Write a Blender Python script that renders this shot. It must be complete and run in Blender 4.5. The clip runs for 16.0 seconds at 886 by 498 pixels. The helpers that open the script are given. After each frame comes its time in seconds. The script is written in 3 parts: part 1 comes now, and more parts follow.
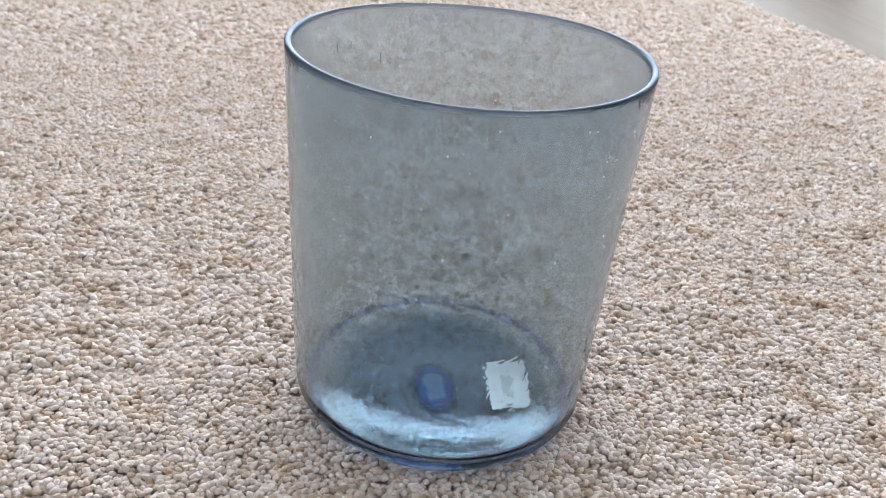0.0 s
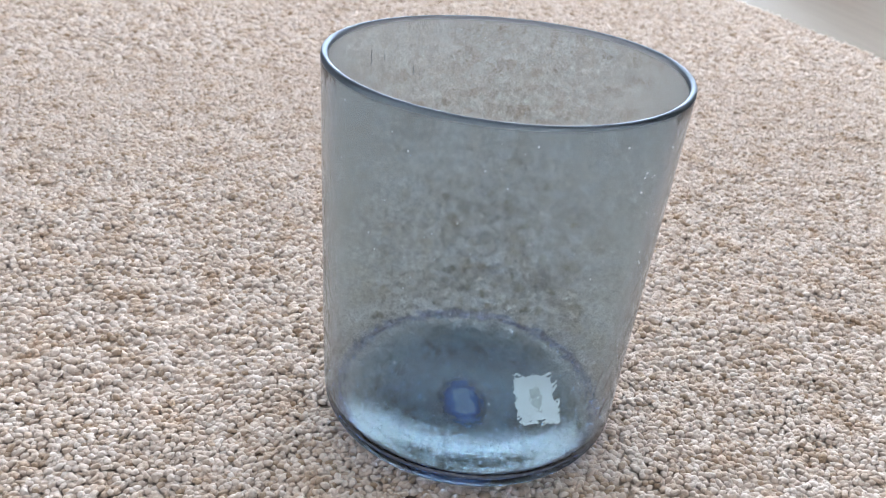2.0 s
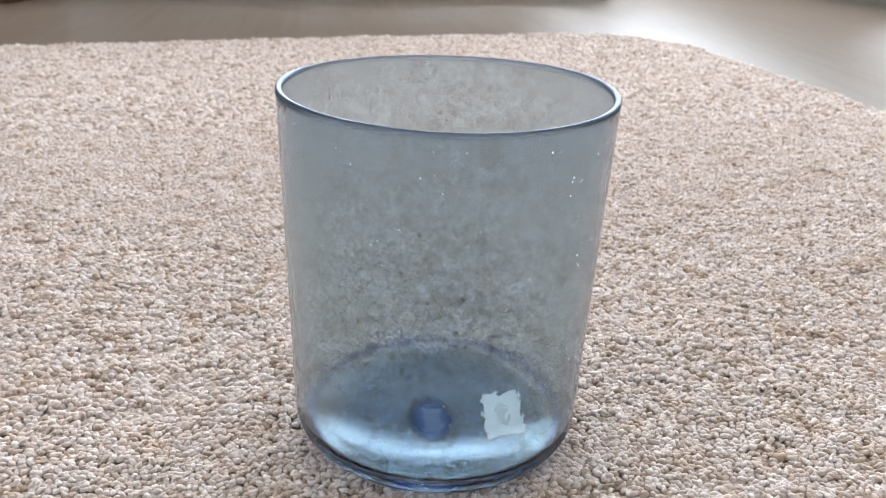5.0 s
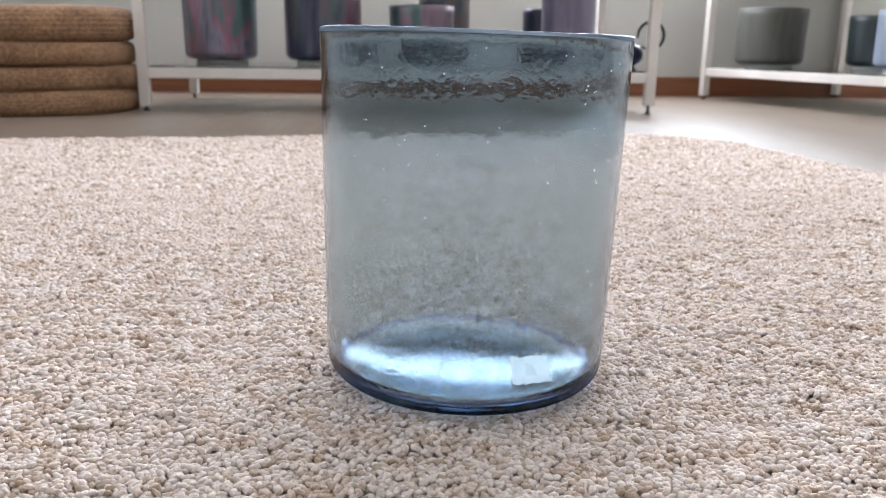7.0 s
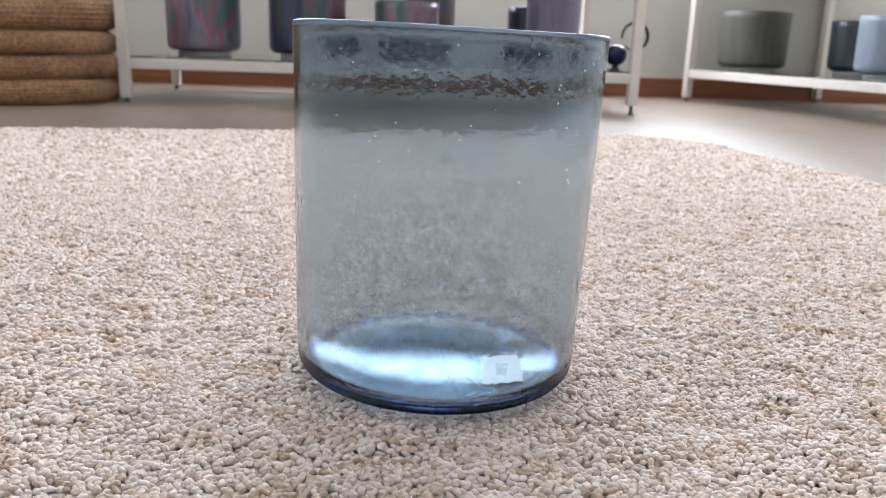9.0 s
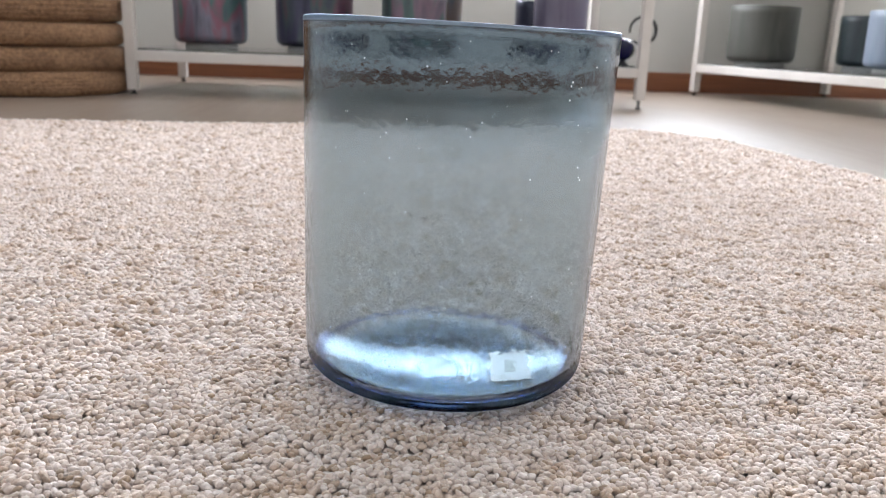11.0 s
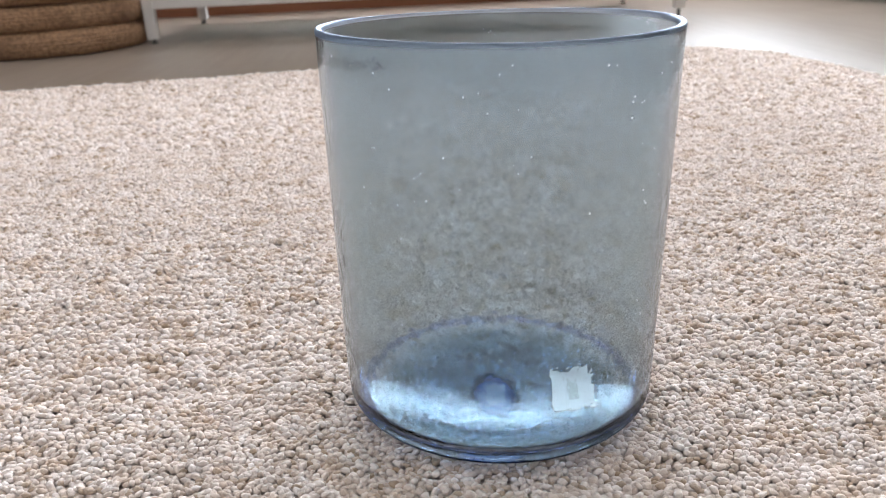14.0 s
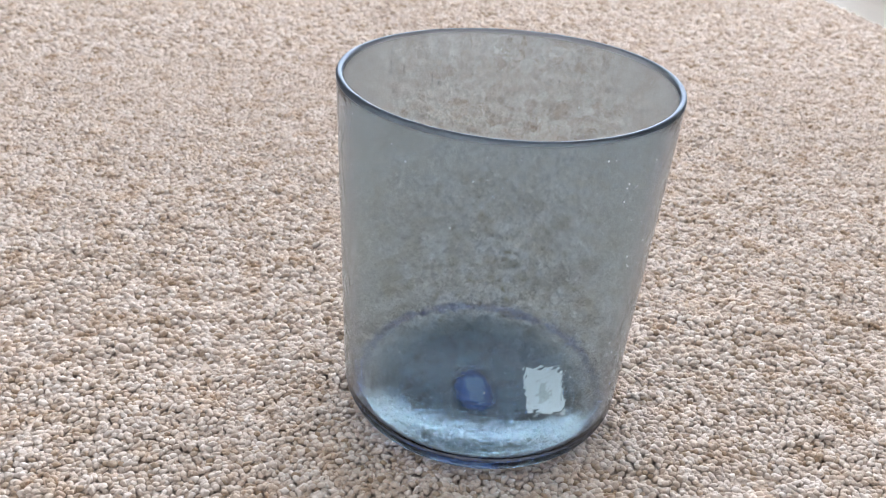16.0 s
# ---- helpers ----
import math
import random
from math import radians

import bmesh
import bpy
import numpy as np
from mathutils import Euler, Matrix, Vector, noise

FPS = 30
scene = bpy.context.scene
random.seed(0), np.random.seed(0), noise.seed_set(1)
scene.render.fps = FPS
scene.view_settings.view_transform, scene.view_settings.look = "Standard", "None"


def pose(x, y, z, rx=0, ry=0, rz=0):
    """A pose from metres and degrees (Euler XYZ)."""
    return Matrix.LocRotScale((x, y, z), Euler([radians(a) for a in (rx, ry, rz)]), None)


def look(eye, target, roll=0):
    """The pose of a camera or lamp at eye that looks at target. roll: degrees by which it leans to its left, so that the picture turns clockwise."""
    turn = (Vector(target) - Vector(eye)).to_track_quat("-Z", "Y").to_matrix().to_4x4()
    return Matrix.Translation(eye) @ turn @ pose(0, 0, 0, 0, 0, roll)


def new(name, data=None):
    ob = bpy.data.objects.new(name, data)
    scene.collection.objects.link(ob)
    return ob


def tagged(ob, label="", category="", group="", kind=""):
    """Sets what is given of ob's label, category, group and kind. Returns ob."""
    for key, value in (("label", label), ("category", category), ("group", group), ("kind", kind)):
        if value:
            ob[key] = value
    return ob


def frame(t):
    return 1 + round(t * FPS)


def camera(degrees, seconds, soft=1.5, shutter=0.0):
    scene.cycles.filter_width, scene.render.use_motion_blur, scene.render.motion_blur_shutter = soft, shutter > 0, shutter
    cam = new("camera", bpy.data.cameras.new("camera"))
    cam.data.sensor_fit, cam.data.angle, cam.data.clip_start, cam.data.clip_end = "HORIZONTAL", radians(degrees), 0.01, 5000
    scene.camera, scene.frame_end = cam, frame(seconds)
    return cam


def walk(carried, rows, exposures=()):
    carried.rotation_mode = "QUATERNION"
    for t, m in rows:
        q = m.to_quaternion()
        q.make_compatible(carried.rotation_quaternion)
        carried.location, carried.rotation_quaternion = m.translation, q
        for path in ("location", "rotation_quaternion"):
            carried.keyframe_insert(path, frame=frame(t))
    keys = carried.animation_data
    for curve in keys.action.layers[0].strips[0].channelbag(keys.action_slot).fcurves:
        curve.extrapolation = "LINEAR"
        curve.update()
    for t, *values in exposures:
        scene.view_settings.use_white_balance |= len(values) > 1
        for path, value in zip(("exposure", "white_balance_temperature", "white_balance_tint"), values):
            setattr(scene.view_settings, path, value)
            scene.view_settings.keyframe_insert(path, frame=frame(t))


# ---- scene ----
cam = camera(58.9, 16.0, soft=0.7)

PATH = [
    (0, (-0.1236, -0.4180, 0.3517), (0.2196, 1.2745, -0.6574), 4.6),
    (0.5, (-0.1295, -0.4149, 0.3537), (0.2005, 1.2816, -0.6534), 4.7),
    (1, (-0.1285, -0.4149, 0.3527), (0.1846, 1.2876, -0.6495), 4.7),
    (1.5, (-0.1315, -0.4129, 0.3547), (0.1695, 1.2936, -0.6445), 4.6),
    (2, (-0.1315, -0.4130, 0.3527), (0.1675, 1.2957, -0.6425), 4.5),
    (2.5, (-0.1315, -0.4149, 0.3567), (0.1675, 1.2967, -0.6345), 4.1),
    (3, (-0.1246, -0.4180, 0.3517), (0.1746, 1.2967, -0.6335), 3.5),
    (3.5, (-0.1196, -0.4239, 0.3537), (0.1838, 1.2928, -0.6255), 2.9),
    (4, (-0.1186, -0.4239, 0.3527), (0.1868, 1.3019, -0.6116), 2.5),
    (4.2, (-0.1166, -0.4249, 0.3527), (0.1888, 1.3070, -0.5996), 2.3),
    (6.3, (-0.091, -0.548, 0.262), (0.097, 1.361, -0.306), 0.4),
    (6.5, (-0.092, -0.555, 0.246), (0.08, 1.363, -0.293), 0.4),
    (7, (-0.094, -0.528, 0.224), (0.061, 1.402, -0.276), 0.8),
    (7.5, (-0.092, -0.525, 0.222), (0.068, 1.407, -0.269), 1.3),
    (8, (-0.089, -0.522, 0.223), (0.086, 1.408, -0.271), 1.7),
    (8.5, (-0.087, -0.524, 0.225), (0.103, 1.402, -0.277), 1.9),
    (9, (-0.086, -0.525, 0.224), (0.111, 1.4, -0.283), 2.0),
    (11.5, (-0.091, -0.521, 0.227), (0.089, 1.4, -0.299), 2.2),
    (12, (-0.093, -0.517, 0.232), (0.08, 1.404, -0.297), 2.0),
    (12.5, (-0.09, -0.517, 0.232), (0.071, 1.402, -0.309), 1.3),
    (13, (-0.087, -0.514, 0.234), (0.054, 1.397, -0.338), 0.2),
    (13.5, (-0.084, -0.511, 0.246), (0.031, 1.381, -0.39), -1.2),
    (14, (-0.0871, -0.4506, 0.2754), (-0.0088, 1.4090, -0.4541), -2.6),
    (14.5, (-0.0883, -0.3909, 0.3113), (-0.0552, 1.4026, -0.5727), -3.2),
    (15, (-0.1015, -0.4143, 0.3482), (-0.0693, 1.3059, -0.6721), -2.3),
    (15.5, (-0.1087, -0.4331, 0.3752), (-0.0270, 1.2780, -0.6572), 0.6),
    (16, (-0.0985, -0.4440, 0.3795), (0.0257, 1.2643, -0.6533), 2.8),
]
walk(cam, [(t, look(eye, target, roll)) for t, eye, target, roll in PATH],
     exposures=[(0, 0.13, 6240, 9.5), (4.2, 0.13, 6270, 9.5), (6.3, 0.34, 6340, 12.5), (13.3, 0.34, 6440, 12.5), (14.5, 0.22, 6380, 11), (16, 0.13, 6450, 11)])

cam.data.dof.use_dof = True
cam.data.dof.focus_distance = 0.48
cam.data.dof.aperture_fstop = 13.0

# ---- world and light ----
world = bpy.data.worlds.new("sky")
scene.world = world
world.use_nodes = True
wn = world.node_tree
sky = wn.nodes.new("ShaderNodeTexSky")
sky.sky_type = "NISHITA"
sky.sun_disc = False
sky.sun_elevation = radians(38)
sky.sun_rotation = radians(20)
wn.links.new(sky.outputs["Color"], wn.nodes["Background"].inputs["Color"])
wn.nodes["Background"].inputs["Strength"].default_value = 0.06


def window_light(name, m, width, height, watts, color):
    lamp = bpy.data.lights.new(name, "AREA")
    lamp.shape, lamp.size, lamp.size_y = "RECTANGLE", width, height
    lamp.energy, lamp.color = watts, color
    ob = new(name, lamp)
    ob.matrix_world = m
    return ob


# daylight in the openings of the far and the side wall
window_light("window_daylight_far", look((1.15, 3.60, 1.325), (1.15, 0, 1.325)), 4.5, 0.85, 345, (0.86, 0.93, 1.0))
window_light("window_daylight_side", look((-2.95, 0.4, 1.55), (0, 0.4, 1.55)), 2.4, 1.4, 20, (0.92, 0.96, 1.0))
# unseen opening in the near wall, with fill light added from the front
window_light("fill_light_near", look((0.4, -2.95, 1.55), (0.4, 0, 1.55)), 2.6, 1.4, 5, (0.95, 0.97, 1.0))

# ---- materials ----


def material(name):
    m = bpy.data.materials.new(name)
    m.use_nodes = True
    nt = m.node_tree
    return m, nt, nt.nodes["Principled BSDF"]


def node(nt, kind, **values):
    n = nt.nodes.new(kind)
    for key, value in values.items():
        n.inputs[key.replace("_", " ")].default_value = value
    return n


def ramp(nt, source, stops):
    r = nt.nodes.new("ShaderNodeValToRGB")
    while len(r.color_ramp.elements) < len(stops):
        r.color_ramp.elements.new(0.5)
    for e, (p, c) in zip(r.color_ramp.elements, stops):
        e.position, e.color = p, (*c, 1)
    nt.links.new(source, r.inputs["Fac"])
    return r


def coords(nt, scale=(1, 1, 1)):
    tc = nt.nodes.new("ShaderNodeTexCoord")
    mp = nt.nodes.new("ShaderNodeMapping")
    mp.inputs["Scale"].default_value = scale
    nt.links.new(tc.outputs["Object"], mp.inputs["Vector"])
    return mp.outputs["Vector"]


def bump(nt, bsdf, height, strength, distance):
    b = node(nt, "ShaderNodeBump", Strength=strength, Distance=distance)
    nt.links.new(height, b.inputs["Height"])
    nt.links.new(b.outputs["Normal"], bsdf.inputs["Normal"])
    return b


def noisy(name, dark, light, scale=6.0, detail=6.0, rough=0.5, bump_strength=0.1, bump_scale=120.0, stretch=(1, 1, 1),
          metallic=0.0, bump_distance=0.001):
    """A surface with soft blotches of two tones and a fine grain."""
    m, nt, b = material(name)
    v = coords(nt, stretch)
    n1 = node(nt, "ShaderNodeTexNoise", Scale=scale, Detail=detail)
    nt.links.new(v, n1.inputs["Vector"])
    r = ramp(nt, n1.outputs["Fac"], [(0.3, dark), (0.7, light)])
    nt.links.new(r.outputs["Color"], b.inputs["Base Color"])
    n2 = node(nt, "ShaderNodeTexNoise", Scale=bump_scale, Detail=4.0)
    nt.links.new(v, n2.inputs["Vector"])
    bump(nt, b, n2.outputs["Fac"], bump_strength, bump_distance)
    b.inputs["Roughness"].default_value = rough
    b.inputs["Metallic"].default_value = metallic
    return m


MAT_WALL = noisy("wall_paint", (0.42, 0.407, 0.375), (0.465, 0.452, 0.42), 2.0, rough=0.85, bump_scale=90, bump_strength=0.15)
MAT_CEILING = noisy("ceiling_paint", (0.80, 0.80, 0.79), (0.85, 0.85, 0.84), 2.0, rough=0.9)
MAT_BASEBOARD = noisy("stained_wood", (0.145, 0.044, 0.018), (0.235, 0.085, 0.036), 3.0, rough=0.4, stretch=(1, 8, 30), bump_scale=60)
MAT_WHITE_METAL = noisy("white_lacquered_metal", (0.60, 0.55, 0.51), (0.65, 0.60, 0.555), 12.0, rough=0.55, bump_strength=0.03)
MAT_FOOT = noisy("dark_rubber", (0.03, 0.03, 0.03), (0.06, 0.055, 0.05), 40.0, rough=0.6)
MAT_IRON = noisy("blackened_metal", (0.012, 0.012, 0.014), (0.03, 0.03, 0.034), 40.0, rough=0.35, metallic=0.6)
MAT_BALL = noisy("cobalt_glass_ball", (0.003, 0.003, 0.02), (0.005, 0.006, 0.045), 9.0, rough=0.05, bump_strength=0.0)
MAT_BALL.node_tree.nodes["Principled BSDF"].inputs["Specular IOR Level"].default_value = 0.3
MAT_SILICONE = noisy("frosted_silicone", (0.66, 0.52, 0.43), (0.72, 0.58, 0.48), 8.0, rough=0.45, bump_strength=0.05)
MAT_RING = noisy("grey_rubber_ring", (0.42, 0.42, 0.41), (0.50, 0.50, 0.48), 20.0, rough=0.7)


def floor_material():
    m, nt, b = material("satin_floor")
    v = coords(nt, (14, 0.8, 1))
    n1 = node(nt, "ShaderNodeTexNoise", Scale=3.0, Detail=8.0, Roughness=0.65)
    nt.links.new(v, n1.inputs["Vector"])
    r = ramp(nt, n1.outputs["Fac"], [(0.25, (0.158, 0.118, 0.090)), (0.55, (0.192, 0.147, 0.113)), (0.8, (0.222, 0.173, 0.135))])
    nt.links.new(r.outputs["Color"], b.inputs["Base Color"])
    n2 = node(nt, "ShaderNodeTexNoise", Scale=2.5, Detail=3.0)
    nt.links.new(coords(nt), n2.inputs["Vector"])
    rr = node(nt, "ShaderNodeMapRange", To_Min=0.34, To_Max=0.42)
    nt.links.new(n2.outputs["Fac"], rr.inputs["Value"])
    nt.links.new(rr.outputs["Result"], b.inputs["Roughness"])
    b.inputs["Specular IOR Level"].default_value = 0.35
    bump(nt, b, n1.outputs["Fac"], 0.01, 0.001)
    return m


def rug_material():
    m, nt, b = material("looped_wool")
    at = nt.nodes.new("ShaderNodeAttribute")
    at.attribute_name = "tuft"
    r1 = ramp(nt, at.outputs["Fac"], [(0.0, (0.42, 0.31, 0.22)), (0.16, (0.60, 0.48, 0.405)), (0.55, (0.72, 0.608, 0.548)),
                                     (0.94, (0.81, 0.715, 0.665)), (1.0, (0.60, 0.46, 0.36))])
    n1 = node(nt, "ShaderNodeTexNoise", Scale=34.0, Detail=3.0)
    nt.links.new(coords(nt), n1.inputs["Vector"])
    r2 = ramp(nt, n1.outputs["Fac"], [(0.30, (0.72, 0.57, 0.40)), (0.43, (0.95, 0.90, 0.84)), (0.55, (1.0, 1.0, 1.0))])
    mix = nt.nodes.new("ShaderNodeMix")
    mix.data_type, mix.blend_type = "RGBA", "MULTIPLY"
    mix.inputs["Factor"].default_value = 0.60
    nt.links.new(r1.outputs["Color"], mix.inputs["A"])
    nt.links.new(r2.outputs["Color"], mix.inputs["B"])
    nt.links.new(mix.outputs["Result"], b.inputs["Base Color"])
    b.inputs["Roughness"].default_value = 0.95
    b.inputs["Sheen Weight"].default_value = 0.22
    b.inputs["Sheen Roughness"].default_value = 0.5
    n2 = node(nt, "ShaderNodeTexNoise", Scale=480.0, Detail=4.0, Roughness=0.7)
    nt.links.new(coords(nt), n2.inputs["Vector"])
    bump(nt, b, n2.outputs["Fac"], 0.9, 0.0012)
    return m


def quartz_material():
    """Clear quartz tinted blue grey, its surface pebbled by tiny dents."""
    m, nt, b = material("blue_quartz_glass")
    nt.nodes.remove(b)
    g = nt.nodes.new("ShaderNodeBsdfRefraction")
    gloss = nt.nodes.new("ShaderNodeBsdfGlossy")
    edge = node(nt, "ShaderNodeFresnel", IOR=1.46)
    g.inputs["IOR"].default_value = 1.46
    v = coords(nt)
    sep = nt.nodes.new("ShaderNodeSeparateXYZ")
    nt.links.new(v, sep.inputs["Vector"])
    ground = node(nt, "ShaderNodeMapRange", From_Min=0.2330, From_Max=0.2356, To_Min=0.0, To_Max=0.40)
    nt.links.new(sep.outputs["Z"], ground.inputs["Value"])
    haze = node(nt, "ShaderNodeMapRange", From_Min=0.07, From_Max=0.17, To_Min=0.012, To_Max=0.055)
    nt.links.new(sep.outputs["Z"], haze.inputs["Value"])
    dull = nt.nodes.new("ShaderNodeMath")
    dull.operation = "MAXIMUM"
    nt.links.new(ground.outputs["Result"], dull.inputs[0])
    nt.links.new(haze.outputs["Result"], dull.inputs[1])
    nt.links.new(dull.outputs["Value"], g.inputs["Roughness"])
    nt.links.new(dull.outputs["Value"], gloss.inputs["Roughness"])
    deep = node(nt, "ShaderNodeMapRange", From_Min=0.0, From_Max=0.24)
    nt.links.new(sep.outputs["Z"], deep.inputs["Value"])
    tint = ramp(nt, deep.outputs["Result"], [(0.55, (0.785, 0.843, 0.872)), (0.97, (0.742, 0.808, 0.856)), (0.985, (0.60, 0.665, 0.755))])
    # light lost in the thick foot ring is painted on as a deeper blue
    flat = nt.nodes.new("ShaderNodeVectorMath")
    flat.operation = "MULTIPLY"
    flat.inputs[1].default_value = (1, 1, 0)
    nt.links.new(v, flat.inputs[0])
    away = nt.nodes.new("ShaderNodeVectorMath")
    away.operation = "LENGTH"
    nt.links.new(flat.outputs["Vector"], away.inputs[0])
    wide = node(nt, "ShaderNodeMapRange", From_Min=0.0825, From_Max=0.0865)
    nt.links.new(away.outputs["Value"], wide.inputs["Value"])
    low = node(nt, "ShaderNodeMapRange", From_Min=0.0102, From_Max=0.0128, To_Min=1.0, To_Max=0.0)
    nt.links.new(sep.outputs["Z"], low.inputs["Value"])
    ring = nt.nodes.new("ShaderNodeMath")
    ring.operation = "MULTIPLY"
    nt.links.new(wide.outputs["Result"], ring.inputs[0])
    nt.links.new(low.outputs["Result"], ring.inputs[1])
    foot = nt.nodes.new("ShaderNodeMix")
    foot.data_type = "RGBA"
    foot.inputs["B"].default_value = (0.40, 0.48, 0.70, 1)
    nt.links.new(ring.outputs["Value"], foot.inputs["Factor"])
    # the floor of the bowl has a deeper blue tint than its wall
    middle = node(nt, "ShaderNodeMapRange", From_Min=0.054, From_Max=0.078, To_Min=1.0, To_Max=0.0)
    nt.links.new(away.outputs["Value"], middle.inputs["Value"])
    deeper = nt.nodes.new("ShaderNodeMix")
    deeper.data_type = "RGBA"
    deeper.inputs["B"].default_value = (0.60, 0.705, 0.805, 1)
    nt.links.new(middle.outputs["Result"], deeper.inputs["Factor"])
    nt.links.new(tint.outputs["Color"], deeper.inputs["A"])
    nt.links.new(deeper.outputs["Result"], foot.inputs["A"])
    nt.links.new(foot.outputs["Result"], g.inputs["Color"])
    # shade painted into the gloss colour at the bottom corner, dulling reflections
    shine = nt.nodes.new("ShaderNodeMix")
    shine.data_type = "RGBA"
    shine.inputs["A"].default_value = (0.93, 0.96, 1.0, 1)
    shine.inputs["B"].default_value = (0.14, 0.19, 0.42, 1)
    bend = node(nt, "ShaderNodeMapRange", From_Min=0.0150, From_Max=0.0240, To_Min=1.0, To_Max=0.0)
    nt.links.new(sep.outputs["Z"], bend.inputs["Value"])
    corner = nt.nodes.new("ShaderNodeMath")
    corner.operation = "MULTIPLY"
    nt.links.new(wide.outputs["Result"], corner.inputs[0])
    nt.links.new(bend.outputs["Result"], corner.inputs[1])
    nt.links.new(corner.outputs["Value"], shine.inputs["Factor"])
    # satin ground rim, its gloss colour darkened to hold its highlight down
    rim_dim = node(nt, "ShaderNodeMapRange", From_Min=0.2330, From_Max=0.2356)
    nt.links.new(sep.outputs["Z"], rim_dim.inputs["Value"])
    rim = nt.nodes.new("ShaderNodeMix")
    rim.data_type = "RGBA"
    rim.inputs["B"].default_value = (0.40, 0.46, 0.56, 1)
    nt.links.new(rim_dim.outputs["Result"], rim.inputs["Factor"])
    nt.links.new(shine.outputs["Result"], rim.inputs["A"])
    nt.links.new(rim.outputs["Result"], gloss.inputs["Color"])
    n1 = node(nt, "ShaderNodeTexNoise", Scale=300.0, Detail=2.0)
    n2 = node(nt, "ShaderNodeTexNoise", Scale=125.0, Detail=2.0)
    nt.links.new(v, n1.inputs["Vector"])
    nt.links.new(v, n2.inputs["Vector"])
    b1 = node(nt, "ShaderNodeBump", Strength=0.11, Distance=0.0005)
    b2 = node(nt, "ShaderNodeBump", Strength=0.20, Distance=0.0009)
    # the bottom is more finely dented than the wall
    fine = node(nt, "ShaderNodeMapRange", From_Min=0.010, From_Max=0.036, To_Min=0.50, To_Max=0.08)
    nt.links.new(sep.outputs["Z"], fine.inputs["Value"])
    nt.links.new(fine.outputs["Result"], b1.inputs["Strength"])
    coarse = node(nt, "ShaderNodeMapRange", From_Min=0.08, From_Max=0.17, To_Min=0.26, To_Max=0.15)
    nt.links.new(sep.outputs["Z"], coarse.inputs["Value"])
    nt.links.new(coarse.outputs["Result"], b2.inputs["Strength"])
    nt.links.new(n1.outputs["Fac"], b1.inputs["Height"])
    nt.links.new(n2.outputs["Fac"], b2.inputs["Height"])
    nt.links.new(b1.outputs["Normal"], b2.inputs["Normal"])
    for shader in (g, gloss, edge):
        nt.links.new(b2.outputs["Normal"], shader.inputs["Normal"])
    mx = nt.nodes.new("ShaderNodeMixShader")
    nt.links.new(edge.outputs["Fac"], mx.inputs["Fac"])
    nt.links.new(g.outputs["BSDF"], mx.inputs[1])
    nt.links.new(gloss.outputs["BSDF"], mx.inputs[2])
    nt.links.new(mx.outputs["Shader"], nt.nodes["Material Output"].inputs["Surface"])
    return m


def shelf_glass_material():
    m, nt, b = material("shelf_glass")
    b.inputs["Base Color"].default_value = (0.80, 0.87, 0.85, 1)
    b.inputs["Transmission Weight"].default_value = 1.0
    b.inputs["Roughness"].default_value = 0.02
    b.inputs["IOR"].default_value = 1.5
    return m


def sheen_bowl_material(name, stops, rough=0.3, metallic=0.35, scale=11.0):
    """An iridescent coated bowl: upright streaks of several tints."""
    m, nt, b = material(name)
    v = coords(nt, (1, 1, 0.25))
    n1 = node(nt, "ShaderNodeTexNoise", Scale=scale, Detail=3.0, Distortion=1.0)
    nt.links.new(v, n1.inputs["Vector"])
    r = ramp(nt, n1.outputs["Fac"], stops)
    nt.links.new(r.outputs["Color"], b.inputs["Base Color"])
    b.inputs["Roughness"].default_value = rough
    b.inputs["Metallic"].default_value = metallic
    b.inputs["Coat Weight"].default_value = 0.05
    n2 = node(nt, "ShaderNodeTexNoise", Scale=80.0, Detail=2.0)
    nt.links.new(coords(nt), n2.inputs["Vector"])
    bump(nt, b, n2.outputs["Fac"], 0.08, 0.002)
    return m


def rope_material():
    m, nt, b = material("jute_rope")
    v = coords(nt)
    n1 = node(nt, "ShaderNodeTexNoise", Scale=7.0, Detail=4.0)
    nt.links.new(v, n1.inputs["Vector"])
    r = ramp(nt, n1.outputs["Fac"], [(0.3, (0.215, 0.112, 0.057)), (0.55, (0.315, 0.176, 0.092)), (0.75, (0.41, 0.243, 0.136))])
    n2 = node(nt, "ShaderNodeTexNoise", Scale=110.0, Detail=4.0, Roughness=0.7)
    nt.links.new(v, n2.inputs["Vector"])
    fib = ramp(nt, n2.outputs["Fac"], [(0.35, (0.45, 0.40, 0.34)), (0.52, (0.95, 0.95, 0.95)), (0.68, (1.5, 1.45, 1.35))])
    mix = nt.nodes.new("ShaderNodeMix")
    mix.data_type, mix.blend_type = "RGBA", "MULTIPLY"
    mix.inputs["Factor"].default_value = 0.9
    nt.links.new(r.outputs["Color"], mix.inputs["A"])
    nt.links.new(fib.outputs["Color"], mix.inputs["B"])
    nt.links.new(mix.outputs["Result"], b.inputs["Base Color"])
    bump(nt, b, n2.outputs["Fac"], 1.0, 0.008)
    b.inputs["Roughness"].default_value = 0.8
    return m


